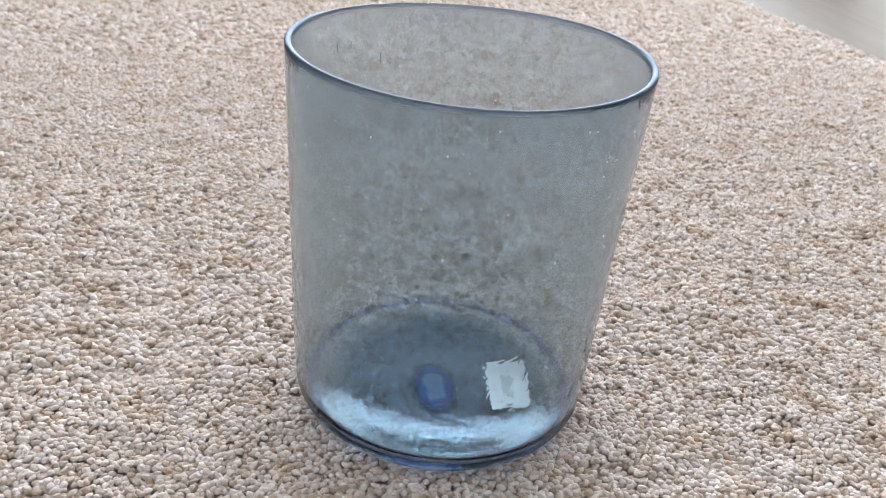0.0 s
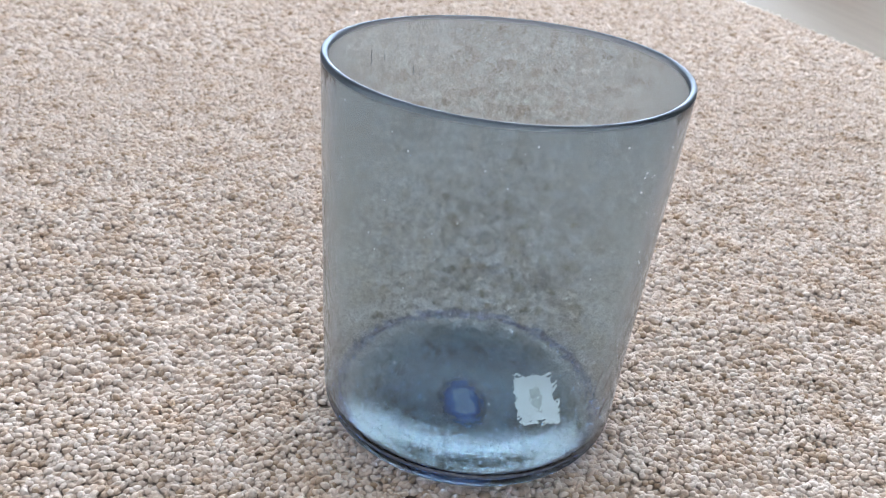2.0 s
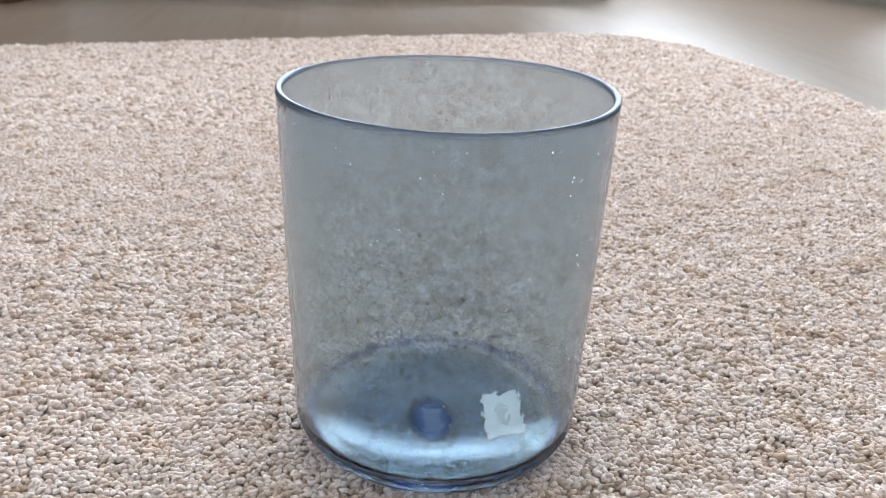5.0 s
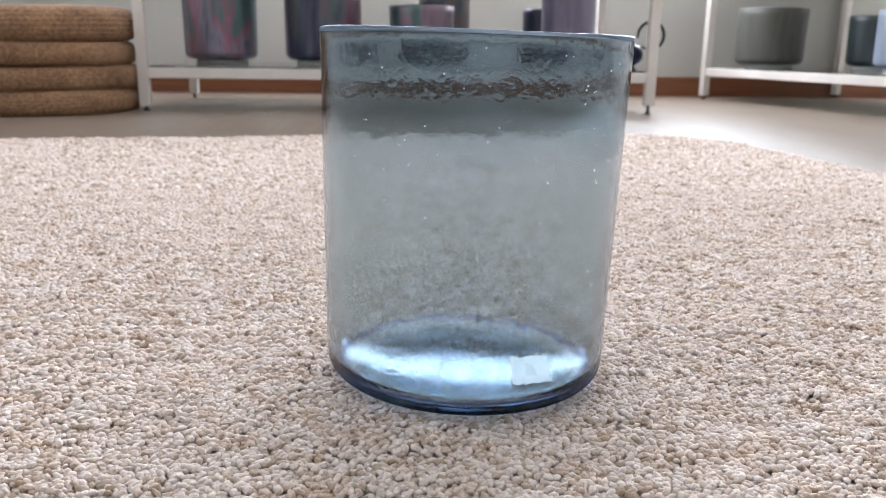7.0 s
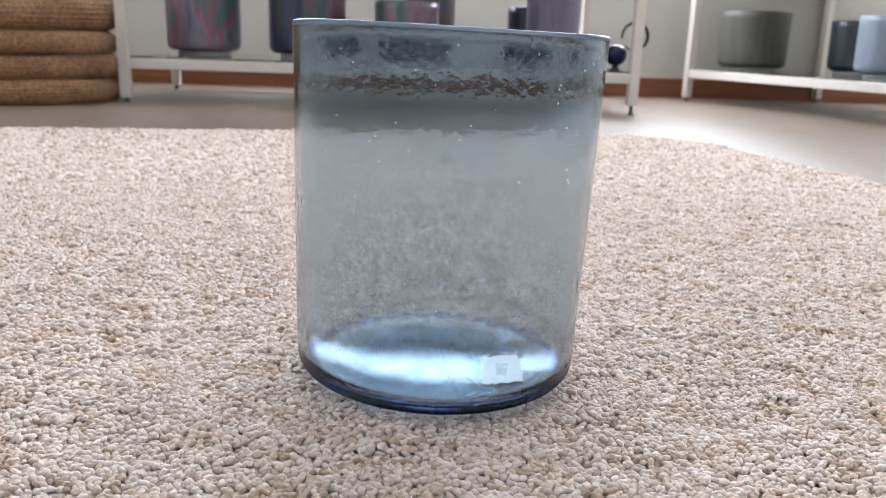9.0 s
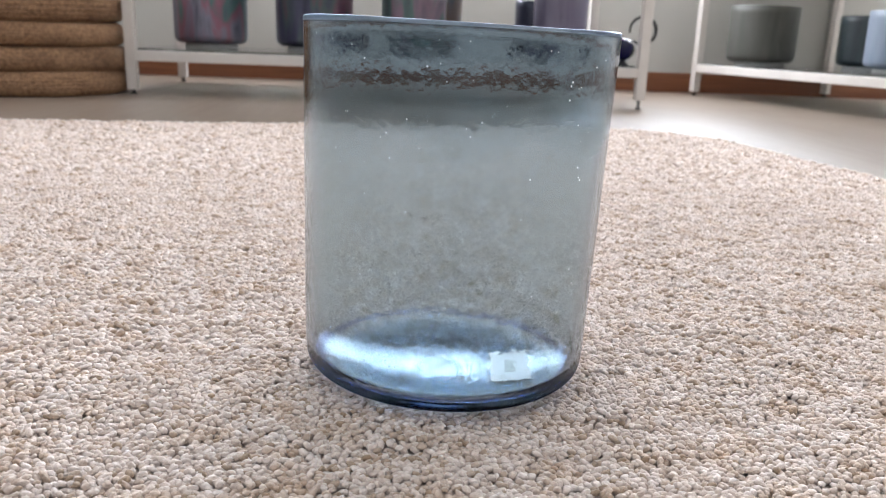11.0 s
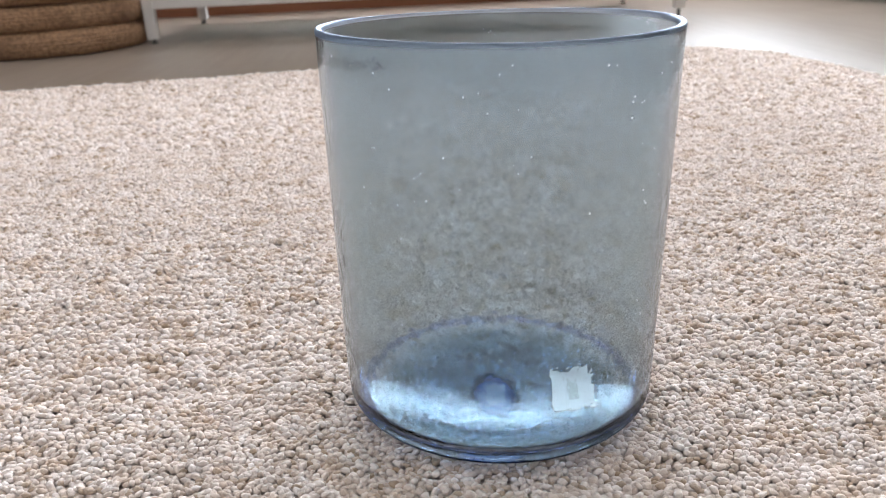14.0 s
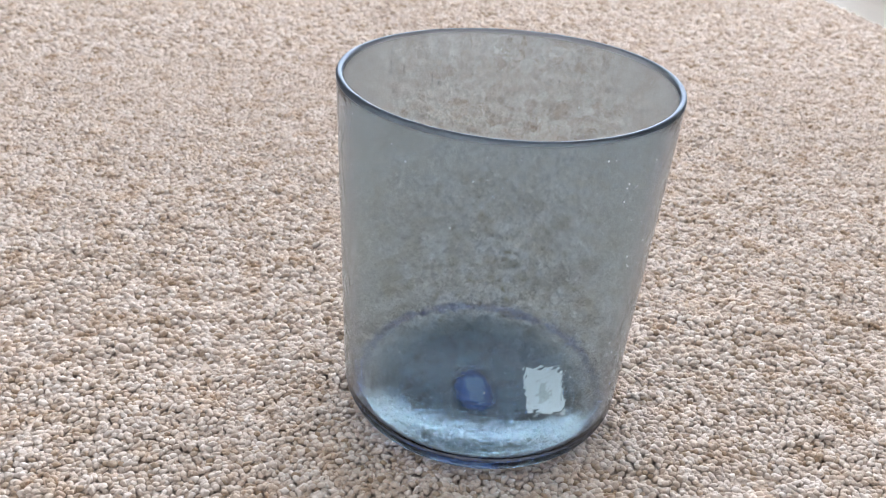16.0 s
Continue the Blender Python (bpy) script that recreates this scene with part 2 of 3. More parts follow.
def sticker_material():
    m, nt, b = material("worn_paper_label")
    n1 = node(nt, "ShaderNodeTexNoise", Scale=240.0, Detail=4.0)
    nt.links.new(coords(nt), n1.inputs["Vector"])
    r = ramp(nt, n1.outputs["Fac"], [(0.30, (0.80, 0.80, 0.79)), (0.42, (0.93, 0.93, 0.92)), (0.7, (0.95, 0.95, 0.94))])
    nt.links.new(r.outputs["Color"], b.inputs["Base Color"])
    b.inputs["Roughness"].default_value = 0.32
    b.inputs["Specular IOR Level"].default_value = 0.7
    tr = nt.nodes.new("ShaderNodeBsdfTranslucent")
    nt.links.new(r.outputs["Color"], tr.inputs["Color"])
    mx = nt.nodes.new("ShaderNodeMixShader")
    mx.inputs["Fac"].default_value = 0.15
    nt.links.new(b.outputs["BSDF"], mx.inputs[1])
    nt.links.new(tr.outputs["BSDF"], mx.inputs[2])
    nt.links.new(mx.outputs["Shader"], nt.nodes["Material Output"].inputs["Surface"])
    return m


MAT_FLOOR = floor_material()
MAT_RUG = rug_material()
MAT_QUARTZ = quartz_material()
MAT_SHELF_GLASS = shelf_glass_material()
MAT_ROPE = rope_material()
MAT_LABEL = sticker_material()
MAT_BLUE_SPOT = noisy("blue_film", (0.10, 0.28, 0.78), (0.14, 0.34, 0.84), 150.0, rough=0.4)
MAT_SPOT_PLATE = noisy("pale_blue_film", (0.34, 0.55, 0.90), (0.42, 0.62, 0.94), 150.0, rough=0.4)


def thin_out(m, radius):
    """Lets a film fade to nothing towards its round edge."""
    nt = m.node_tree
    ln = nt.nodes.new("ShaderNodeVectorMath")
    ln.operation = "LENGTH"
    nt.links.new(coords(nt), ln.inputs[0])
    fade = node(nt, "ShaderNodeMapRange", From_Min=radius * 0.45, From_Max=radius, To_Min=0.0, To_Max=1.0)
    nt.links.new(ln.outputs["Value"], fade.inputs["Value"])
    clear = nt.nodes.new("ShaderNodeBsdfTransparent")
    mx = nt.nodes.new("ShaderNodeMixShader")
    nt.links.new(fade.outputs["Result"], mx.inputs["Fac"])
    nt.links.new(nt.nodes["Principled BSDF"].outputs["BSDF"], mx.inputs[1])
    nt.links.new(clear.outputs["BSDF"], mx.inputs[2])
    nt.links.new(mx.outputs["Shader"], nt.nodes["Material Output"].inputs["Surface"])


thin_out(MAT_BLUE_SPOT, 0.0165)
MAT_SCRATCH = noisy("grey_scratch", (0.13, 0.15, 0.18), (0.22, 0.24, 0.27), 300.0, rough=0.7)
MAT_BUBBLE = noisy("mirror_bubble", (0.70, 0.72, 0.75), (0.85, 0.87, 0.9), 400.0, rough=0.4, metallic=1.0, bump_strength=0.0)
MAT_PRINT = noisy("faded_grey_print", (0.46, 0.46, 0.45), (0.72, 0.72, 0.71), 260.0, rough=0.8)
MAT_PRINT.node_tree.nodes["Principled BSDF"].inputs["Roughness"].default_value = 0.32
MAT_PRINT.node_tree.nodes["Principled BSDF"].inputs["Specular IOR Level"].default_value = 0.7
MAT_BOWL_PINK = sheen_bowl_material("pink_blue_sheen", [(0.25, (0.045, 0.046, 0.075)), (0.42, (0.20, 0.195, 0.25)), (0.52, (0.25, 0.11, 0.155)), (0.62, (0.075, 0.155, 0.155)), (0.75, (0.10, 0.098, 0.15))])
MAT_BOWL_NAVY = sheen_bowl_material("navy_sheen", [(0.28, (0.025, 0.026, 0.049)), (0.45, (0.055, 0.054, 0.097)), (0.55, (0.072, 0.103, 0.107)), (0.65, (0.148, 0.073, 0.104)), (0.78, (0.040, 0.039, 0.075))])
MAT_BOWL_GREEN = sheen_bowl_material("green_pink_sheen", [(0.28, (0.072, 0.079, 0.094)), (0.45, (0.085, 0.15, 0.14)), (0.56, (0.21, 0.14, 0.18)), (0.7, (0.106, 0.108, 0.140))])
MAT_BOWL_DUSK = sheen_bowl_material("dusk_sheen", [(0.3, (0.051, 0.054, 0.074)), (0.5, (0.096, 0.110, 0.130)), (0.6, (0.153, 0.114, 0.098)), (0.75, (0.072, 0.071, 0.102))])
MAT_BOWL_DARK = sheen_bowl_material("dark_slate", [(0.3, (0.017, 0.019, 0.038)), (0.7, (0.040, 0.042, 0.070))])
MAT_BOWL_LAVENDER = sheen_bowl_material("lavender_frost", [(0.3, (0.10, 0.088, 0.140)), (0.5, (0.168, 0.148, 0.206)), (0.7, (0.130, 0.112, 0.172))], 0.35, 0.1)
MAT_BOWL_GREY = sheen_bowl_material("olive_grey_frost", [(0.3, (0.055, 0.055, 0.045)), (0.55, (0.085, 0.083, 0.070)), (0.75, (0.068, 0.066, 0.056))], 0.6, 0.0)
MAT_BOWL_TEAL = sheen_bowl_material("dark_teal", [(0.3, (0.008, 0.014, 0.017)), (0.5, (0.020, 0.032, 0.036)), (0.7, (0.052, 0.066, 0.068))], 0.45, 0.0)
MAT_BOWL_ICE = sheen_bowl_material("pale_blue_frost", [(0.3, (0.13, 0.16, 0.21)), (0.6, (0.18, 0.21, 0.26)), (0.8, (0.15, 0.18, 0.24))], 0.5, 0.0)

# ---- mesh helpers ----


def mesh_object(name, verts, faces, mat, parent=None, label="", smooth=True):
    me = bpy.data.meshes.new(name)
    me.from_pydata(verts, [], faces)
    me.materials.append(mat)
    if smooth:
        me.polygons.foreach_set("use_smooth", [True] * len(me.polygons))
    me.update()
    ob = new(name, me)
    ob.parent = parent
    if label:
        ob["label"] = label
    return ob


def part(name, bm, mat, parent=None, label="", smooth=False):
    me = bpy.data.meshes.new(name)
    bm.normal_update()
    bm.to_mesh(me)
    bm.free()
    me.materials.append(mat)
    if smooth:
        me.polygons.foreach_set("use_smooth", [True] * len(me.polygons))
    ob = new(name, me)
    ob.parent = parent
    if label:
        ob["label"] = label
    return ob


def block(x0, x1, y0, y1, z0, z1, edge=0.003, segments=2):
    """A box between those bounds with rounded edges."""
    bm = bmesh.new()
    bmesh.ops.create_cube(bm, size=1)
    for v in bm.verts:
        v.co = ((x0 + x1) / 2 + v.co.x * (x1 - x0), (y0 + y1) / 2 + v.co.y * (y1 - y0), (z0 + z1) / 2 + v.co.z * (z1 - z0))
    if edge:
        bmesh.ops.bevel(bm, geom=bm.edges[:], offset=edge, segments=segments, affect="EDGES", profile=0.5)
    return bm


def lathe(profile, turns=96, wobble=None):
    """Verts and faces of a profile of (radius, height) turned round the z axis; a radius of 0 closes it."""
    verts, faces, rows = [], [], []
    for k, (r, z) in enumerate(profile):
        if r <= 1e-9:
            rows.append([len(verts)])
            verts.append((0, 0, z))
            continue
        row = []
        for i in range(turns):
            a = 2 * math.pi * i / turns
            rr, zz = (r, z) if wobble is None else wobble(r, z, a)
            row.append(len(verts))
            verts.append((rr * math.cos(a), rr * math.sin(a), zz))
        rows.append(row)
    for a, b in zip(rows, rows[1:]):
        for i in range(turns):
            j = (i + 1) % turns
            if len(a) == 1 and len(b) > 1:
                faces.append((a[0], b[j], b[i]))
            elif len(b) == 1 and len(a) > 1:
                faces.append((a[i], a[j], b[0]))
            elif len(a) > 1:
                faces.append((a[i], a[j], b[j], b[i]))
    return verts, faces


def arc(cx, cz, r, a0, a1, n):
    return [(cx + r * math.cos(radians(a0 + (a1 - a0) * i / n)), cz + r * math.sin(radians(a0 + (a1 - a0) * i / n))) for i in range(n + 1)]


def thing(name, m, label, category, group=""):
    ob = new(name)
    ob.empty_display_size = 0.05
    ob.matrix_world = m
    return tagged(ob, label, category, group)


# ---- the room ----
FLOOR_Z = -0.012
ROOM = (-3.0, 3.6, -3.0, 3.55)
X0, X1, Y0, Y1 = ROOM
CEIL = 2.6


def room():
    tagged(part("floor", block(X0 - 0.1, X1 + 0.1, Y0 - 0.1, Y1 + 0.1, FLOOR_Z - 0.1, FLOOR_Z, 0), MAT_FLOOR),
           "beige brown satin floor with soft reflections", "floor", kind="structure")
    tagged(part("ceiling", block(X0, X1, Y0, Y1, CEIL, CEIL + 0.1, 0), MAT_CEILING), "plain white ceiling", "ceiling", kind="structure")

    def wall(name, horizontal, at, thick, a0, a1, opening):
        """A wall with one window opening (from, to, sill, head), made of four pieces that butt together."""
        bm = bmesh.new()
        o0, o1, s0, s1 = opening
        pieces = [(a0, o0, FLOOR_Z, CEIL), (o1, a1, FLOOR_Z, CEIL), (o0, o1, FLOOR_Z, s0), (o0, o1, s1, CEIL)]
        for p0, p1, z0, z1 in pieces:
            made = bmesh.ops.create_cube(bm, size=1)["verts"]
            for v in made:
                along, across, up = (p0 + p1) / 2 + v.co.x * (p1 - p0), at + thick / 2 + v.co.y * thick, (z0 + z1) / 2 + v.co.z * (z1 - z0)
                v.co = (along, across, up) if horizontal else (across, along, up)
        bmesh.ops.recalc_face_normals(bm, faces=bm.faces[:])
        return tagged(part(name, bm, MAT_WALL), "off-white painted wall with matte finish", "wall", kind="structure")

    wall("wall_north", True, Y1, 0.15, X0 - 0.15, X1 + 0.15, (-1.1, 3.4, 0.90, 1.75))
    # the south opening is added for the near fill light
    wall("wall_south", True, Y0 - 0.15, 0.15, X0 - 0.15, X1 + 0.15, (-0.9, 1.7, 0.85, 2.25))
    wall("wall_west", False, X0 - 0.15, 0.15, Y0, Y1, (-0.8, 1.6, 0.85, 2.25))
    tagged(part("wall_east", block(X1, X1 + 0.15, Y0, Y1, FLOOR_Z, CEIL, 0), MAT_WALL), "off-white painted wall with matte finish", "wall", kind="structure")
    tagged(part("baseboard", block(X0, X1, Y1 - 0.016, Y1, FLOOR_Z, 0.086, 0.003), MAT_BASEBOARD),
           "reddish brown stained wooden baseboard", "baseboard", kind="structure")


room()

# ---- the rug ----


def rug():
    """A looped wool rug: thousands of soft tufts of five millimetres and more over a flat backing, finest round the bowl."""
    ca, sa = math.cos(radians(7.0)), math.sin(radians(7.0))

    def outline(x, y):
        """How far a point lies outside the edge: a rectangle turned seven degrees, with rounded corners."""
        cr = 0.28
        hx, hy = x * ca + y * sa, y * ca - x * sa
        qx = np.maximum(np.maximum(-1.62 + cr - hx, hx - 0.963 + cr), 0)
        qy = np.maximum(np.maximum(-1.00 + cr - hy, hy - 1.528 + cr), 0)
        return np.hypot(qx, qy) - cr + 0.004 * np.sin(x * 5.1) + 0.004 * np.sin(y * 31 + x * 23)

    def dent(x, y):
        """The pile gives way under the bowl."""
        d = np.hypot(x + 0.036, y + 0.005)
        return np.where(d < 0.09, -0.0055 + d * d / 0.92, 0.02)

    def middle(x, y):
        """Positive in the widening stretch in front of and behind the bowl."""
        return np.minimum(0.36 + 0.6 * (y + 0.26) - np.abs(x + 0.06), y + 0.26)

    def slow(x, y, size, seed):
        """Soft noise of about that size."""
        g = np.random.default_rng(seed).normal(0, 1, (64, 64))
        u, v = x / size + 900.3, y / size + 900.7
        iu, iv = np.floor(u).astype(int), np.floor(v).astype(int)
        fu, fv = u - iu, v - iv
        fu, fv = fu * fu * (3 - 2 * fu), fv * fv * (3 - 2 * fv)
        return ((g[iv % 64, iu % 64] * (1 - fu) + g[iv % 64, (iu + 1) % 64] * fu) * (1 - fv)
                + (g[(iv + 1) % 64, iu % 64] * (1 - fu) + g[(iv + 1) % 64, (iu + 1) % 64] * fu) * fv)

    # the backing
    gx, gy = np.meshgrid(np.arange(-1.90, 1.20, 0.008), np.arange(-1.25, 1.75, 0.008))
    out = outline(gx, gy)
    gz = np.minimum(-0.0050 - (-0.0050 - FLOOR_Z - 0.001) * np.clip((out + 0.012) / 0.012, 0, 1), dent(gx, gy) - 0.001)
    gz = np.maximum(gz, FLOOR_Z + 0.001)
    rows_n, cols_n = gx.shape
    idx = np.arange(rows_n * cols_n).reshape(rows_n, cols_n)
    quads = np.stack([idx[:-1, :-1], idx[:-1, 1:], idx[1:, 1:], idx[1:, :-1]], -1).reshape(-1, 4)
    quads = quads[(out < 0.004).ravel()[quads].all(1)]
    co = np.stack([gx, gy, gz], -1).reshape(-1, 3)
    tris = np.concatenate([quads[:, (0, 1, 2)], quads[:, (0, 2, 3)]])
    shade = np.full(len(co), 0.3)

    def tufts(y0, y1, scale, level, near, seed):
        rng = np.random.default_rng(seed)
        px, py = 0.0042 * scale, 0.0034 * scale
        cols, rows = np.arange(-1.85, 1.15, px), np.arange(y0, y1, py)
        bx, by = np.meshgrid(cols, rows)
        bx = bx + (np.arange(len(rows)) % 2)[:, None] * px / 2 + rng.uniform(-0.34, 0.34, bx.shape) * px
        by = by + rng.uniform(-0.36, 0.36, by.shape) * py + 0.0022 * slow(bx, by, 0.03, 5)
        bx, by = bx.ravel(), by.ravel()
        ok = (outline(bx, by) < -0.003) & ((middle(bx, by) > 0) == near)
        bx, by = bx[ok], by[ok]
        k = len(bx)
        size = 1.0 if level == 2 else 1.10
        ra, rb, rc = (rng.uniform(lo, hi, k) * size for lo, hi in ((0.0024, 0.0037), (0.0018, 0.0028), (0.0018, 0.0026)))
        ra, rb, rc = ra * scale, rb * scale, rc * min(scale, 1.7)
        bz = 0.0001 - rc + rng.normal(0, 0.0007, k) * scale ** 0.5
        bz += 0.0009 * slow(bx * 0.55, by, 0.010, 1) + 0.0009 * slow(bx, by, 0.05, 2) + 0.0008 * slow(bx, by, 0.21, 3)
        bz = np.minimum(bz, dent(bx, by) - rc)
        ball = bmesh.new()
        bmesh.ops.create_icosphere(ball, subdivisions=level, radius=1)
        bv = np.array([v.co[:] for v in ball.verts])
        bf = np.array([[v.index for v in f.verts] for f in ball.faces])
        ball.free()
        bf = bf[bv[bf][:, :, 2].mean(1) > -0.5]
        turn, tip = rng.normal(0, 0.5, k), rng.normal(0, 0.25, k)
        lump = rng.uniform(0.80, 1.16, (k, len(bv)))
        ex, ey, ez = (bv[None, :, i] * lump * r[:, None] for i, r in enumerate((ra, rb, rc)))
        ez = ez + ex * tip[:, None]
        ct, st = np.cos(turn)[:, None], np.sin(turn)[:, None]
        pts = np.stack([bx[:, None] + ex * ct - ey * st, by[:, None] + ex * st + ey * ct, bz[:, None] + ez], -1).reshape(-1, 3)
        return pts, (bf[None] + (np.arange(k) * len(bv))[:, None, None]).reshape(-1, 3), np.repeat(rng.uniform(0, 1, k), len(bv))

    for zone in ((-0.26, 0.01, 0.93, 2, True, 21), (0.01, 0.74, 1.12, 1, True, 22), (0.74, 1.75, 2.0, 1, True, 23), (-1.25, 1.75, 4.6, 1, False, 24)):
        pts, faces, tone = tufts(*zone)
        tris = np.concatenate([tris, faces + len(co)])
        co = np.concatenate([co, pts])
        shade = np.concatenate([shade, tone])
    used = np.zeros(len(co), bool)
    used[tris.ravel()] = True
    tris = (np.cumsum(used) - 1)[tris]
    co, shade = co[used], shade[used]
    me = bpy.data.meshes.new("rug")
    me.vertices.add(len(co))
    me.vertices.foreach_set("co", co.astype(np.float32).ravel())
    me.loops.add(tris.size)
    me.loops.foreach_set("vertex_index", tris.astype(np.int32).ravel())
    me.polygons.add(len(tris))
    me.polygons.foreach_set("loop_start", np.arange(0, tris.size, 3, dtype=np.int32))
    me.polygons.foreach_set("use_smooth", np.ones(len(tris), bool))
    me.update(calc_edges=True)
    att = me.attributes.new("tuft", "FLOAT", "POINT")
    att.data.foreach_set("value", shade.astype(np.float32))
    me.materials.append(MAT_RUG)
    return tagged(new("rug", me), "cream beige looped wool rug with nubbly tufts", "rug", kind="stuff")


rug()

# ---- the bowl ----
BOWL = pose(-0.0362, -0.0047, -0.0045, math.degrees(-0.0056), math.degrees(0.0166), 0)
R_TOP, R_BASE, BOWL_H, WALL_T, BASE_T = 0.1006, 0.0960, 0.2378, 0.0037, 0.0042


def quartz_bowl():
    ob = thing("singing_bowl", BOWL, "translucent blue grey quartz singing bowl standing on the rug", "bowl")

    def radius(z):
        return R_BASE + (R_TOP - R_BASE) * z / BOWL_H

    # the base is a shallow dish, a little flatter outside than inside
    steps_r = np.linspace(0, 0.09, 181)
    slopes = np.interp(steps_r, (0, 0.017, 0.040, 0.062, 0.083, 0.09), (0, 0.030, 0.115, 0.235, 0.36, 0.40))
    heights = np.concatenate([[0], np.cumsum((slopes[1:] + slopes[:-1]) / 2 * np.diff(steps_r))])

    def dish(r):
        return 0.74 * float(np.interp(r, steps_r, heights))

    def inside(r):
        return BASE_T + float(np.interp(r, steps_r, heights))

    c, ci = 0.0125, 0.0120
    ro = R_BASE + 0.0004 - c
    outer = [(r, dish(r)) for r in np.linspace(0, ro, 14)]
    outer += arc(ro - 0.0004, dish(ro) + c, c, -76, 0, 10)
    outer += [(radius(z), z) for z in np.linspace(0.030, BOWL_H - 0.003, 22)]
    rim = arc(R_TOP - WALL_T / 2, BOWL_H - 0.0022, WALL_T / 2, 0, 180, 8)[1:-1]
    inner = [(radius(z) - WALL_T, z) for z in np.linspace(BOWL_H - 0.003, 0.033, 22)]
    ri = radius(0.027) - WALL_T - ci
    inner += arc(ri, inside(ri) + ci, ci, 0, -72, 9)
    inner += [(r, inside(r)) for r in np.linspace(ri - 0.0025, 0, 26)]

    def wobble(r, z, a):
        k = 0.0006 * math.sin(2 * a + 0.6) + 0.0004 * math.sin(3 * a + 5 * z)
        lift = 0.0007 * math.sin(2 * a + 1.0) * max(0, z / BOWL_H) ** 4
        return r * (1 + k / 0.1 * min(1, z / 0.05)), z + lift

    verts, faces = lathe(outer + rim + inner, 160, wobble)
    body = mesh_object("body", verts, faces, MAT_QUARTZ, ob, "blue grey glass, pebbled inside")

    # paper label stuck on the inside of the base, its edges torn
    rng = random.Random(5)
    w, h = 0.0132, 0.0252
    cut, lx, ly, turn = (10, 18), 0.0468, -0.0105, radians(-7.5)

    def on_base(x, y, up):
        px, py = lx + x * math.cos(turn) - y * math.sin(turn), ly + x * math.sin(turn) + y * math.cos(turn)
        return (px, py, inside(math.hypot(px, py)) + up)

    def sheet(w, h, up, thick, torn):
        bm = bmesh.new()
        layers = []
        for z in (up, up + thick):
            rows = []
            for j in range(cut[1] + 1):
                row = []
                for i in range(cut[0] + 1):
                    edge = i in (0, cut[0]) or j in (0, cut[1])
                    dx, dy = (random.Random(i * 97 + j).uniform(-torn, torn), random.Random(i * 31 + j * 7).uniform(-torn, torn)) if edge else (0, 0)
                    row.append(bm.verts.new(on_base(-w + 2 * w * i / cut[0] + dx, -h + 2 * h * j / cut[1] + dy, z)))
                rows.append(row)
            layers.append(rows)
        for rows, flip in ((layers[0], True), (layers[1], False)):
            for j in range(cut[1]):
                for i in range(cut[0]):
                    q = (rows[j][i], rows[j][i + 1], rows[j + 1][i + 1], rows[j + 1][i])
                    bm.faces.new(q[::-1] if flip else q)
        lo, hi = layers
        rim_i = [(0, i) for i in range(cut[0])] + [(j, cut[0]) for j in range(cut[1])]
        rim_i += [(cut[1], cut[0] - i) for i in range(cut[0])] + [(cut[1] - j, 0) for j in range(cut[1])]
        for (a, b), (c2, d) in zip(rim_i, rim_i[1:] + rim_i[:1]):
            bm.faces.new((lo[a][b], lo[c2][d], hi[c2][d], hi[a][b]))
        return bm

    lab = part("label", sheet(w, h, 0.0002, 0.0002, 0.0005), MAT_LABEL, ob, "small white paper label with worn edges")
    part("print", sheet(0.0033, 0.0115, 0.00045, 0.00005, 0.0006), MAT_PRINT, lab, "faded grey print")
    # a blue spot under the middle of the base
    v, f = lathe([(r, dish(r) - 0.0003) for r in (0.0165, 0.011, 0.006, 0)][::-1] + [(r, dish(r) - 0.0006) for r in (0.006, 0.011, 0.0165)], 48)
    blue_spot = mesh_object("blue_spot", v, f, MAT_BLUE_SPOT, ob, "round translucent blue spot")
    blue_spot.matrix_basis = pose(-0.003, -0.004, 0.0005) @ Matrix.Diagonal((1.05, 1.75, 1, 1))
    bm = block(-0.006, 0.006, -0.0075, 0.0075, 0.0, 0.0003, 0.0001, 1)
    plate = part("spot_plate", bm, MAT_SPOT_PLATE, blue_spot, "pale blue square in the blue spot")
    plate.location = (0.001, 0, 0.00005)
    # air bubbles caught in the wall
    bm = bmesh.new()
    for i in range(240):
        z = 0.02 + (BOWL_H - 0.03) * (rng.random() if i % 2 else 1 - 0.45 * rng.random() ** 1.5)
        a, rr = rng.uniform(0, 2 * math.pi), radius(z) - 0.0008
        size = rng.choice((0.00022, 0.0003, 0.0004, 0.0005))
        made = bmesh.ops.create_icosphere(bm, subdivisions=1, radius=size)["verts"]
        for v in made:
            v.co = (v.co.x + rr * math.cos(a), v.co.y + rr * math.sin(a), v.co.z * 1.3 + z)
    bub = part("bubbles", bm, MAT_BUBBLE, ob, "tiny air bubbles in the glass", smooth=True)
    bub["kind"] = "stuff"
    # a few fine upright scratches inside the rim
    bm = bmesh.new()
    for deg, z, long in ((136, 0.216, 0.010), (129, 0.214, 0.004), (115, 0.203, 0.007), (112, 0.200, 0.003), (60, 0.206, 0.002)):
        a, rr = radians(deg), radius(z) - WALL_T - 0.0002
        made = bmesh.ops.create_cube(bm, size=1)["verts"]
        for v in made:
            x, y = rr + v.co.x * 0.0002, v.co.y * 0.00024 * (1.3 - v.co.z)
            v.co = (x * math.cos(a) - y * math.sin(a), x * math.sin(a) + y * math.cos(a), z + v.co.z * long)
    part("scratches", bm, MAT_SCRATCH, ob, "fine grey scratches")["kind"] = "stuff"
    return ob


quartz_bowl()

# ---- display tables ----


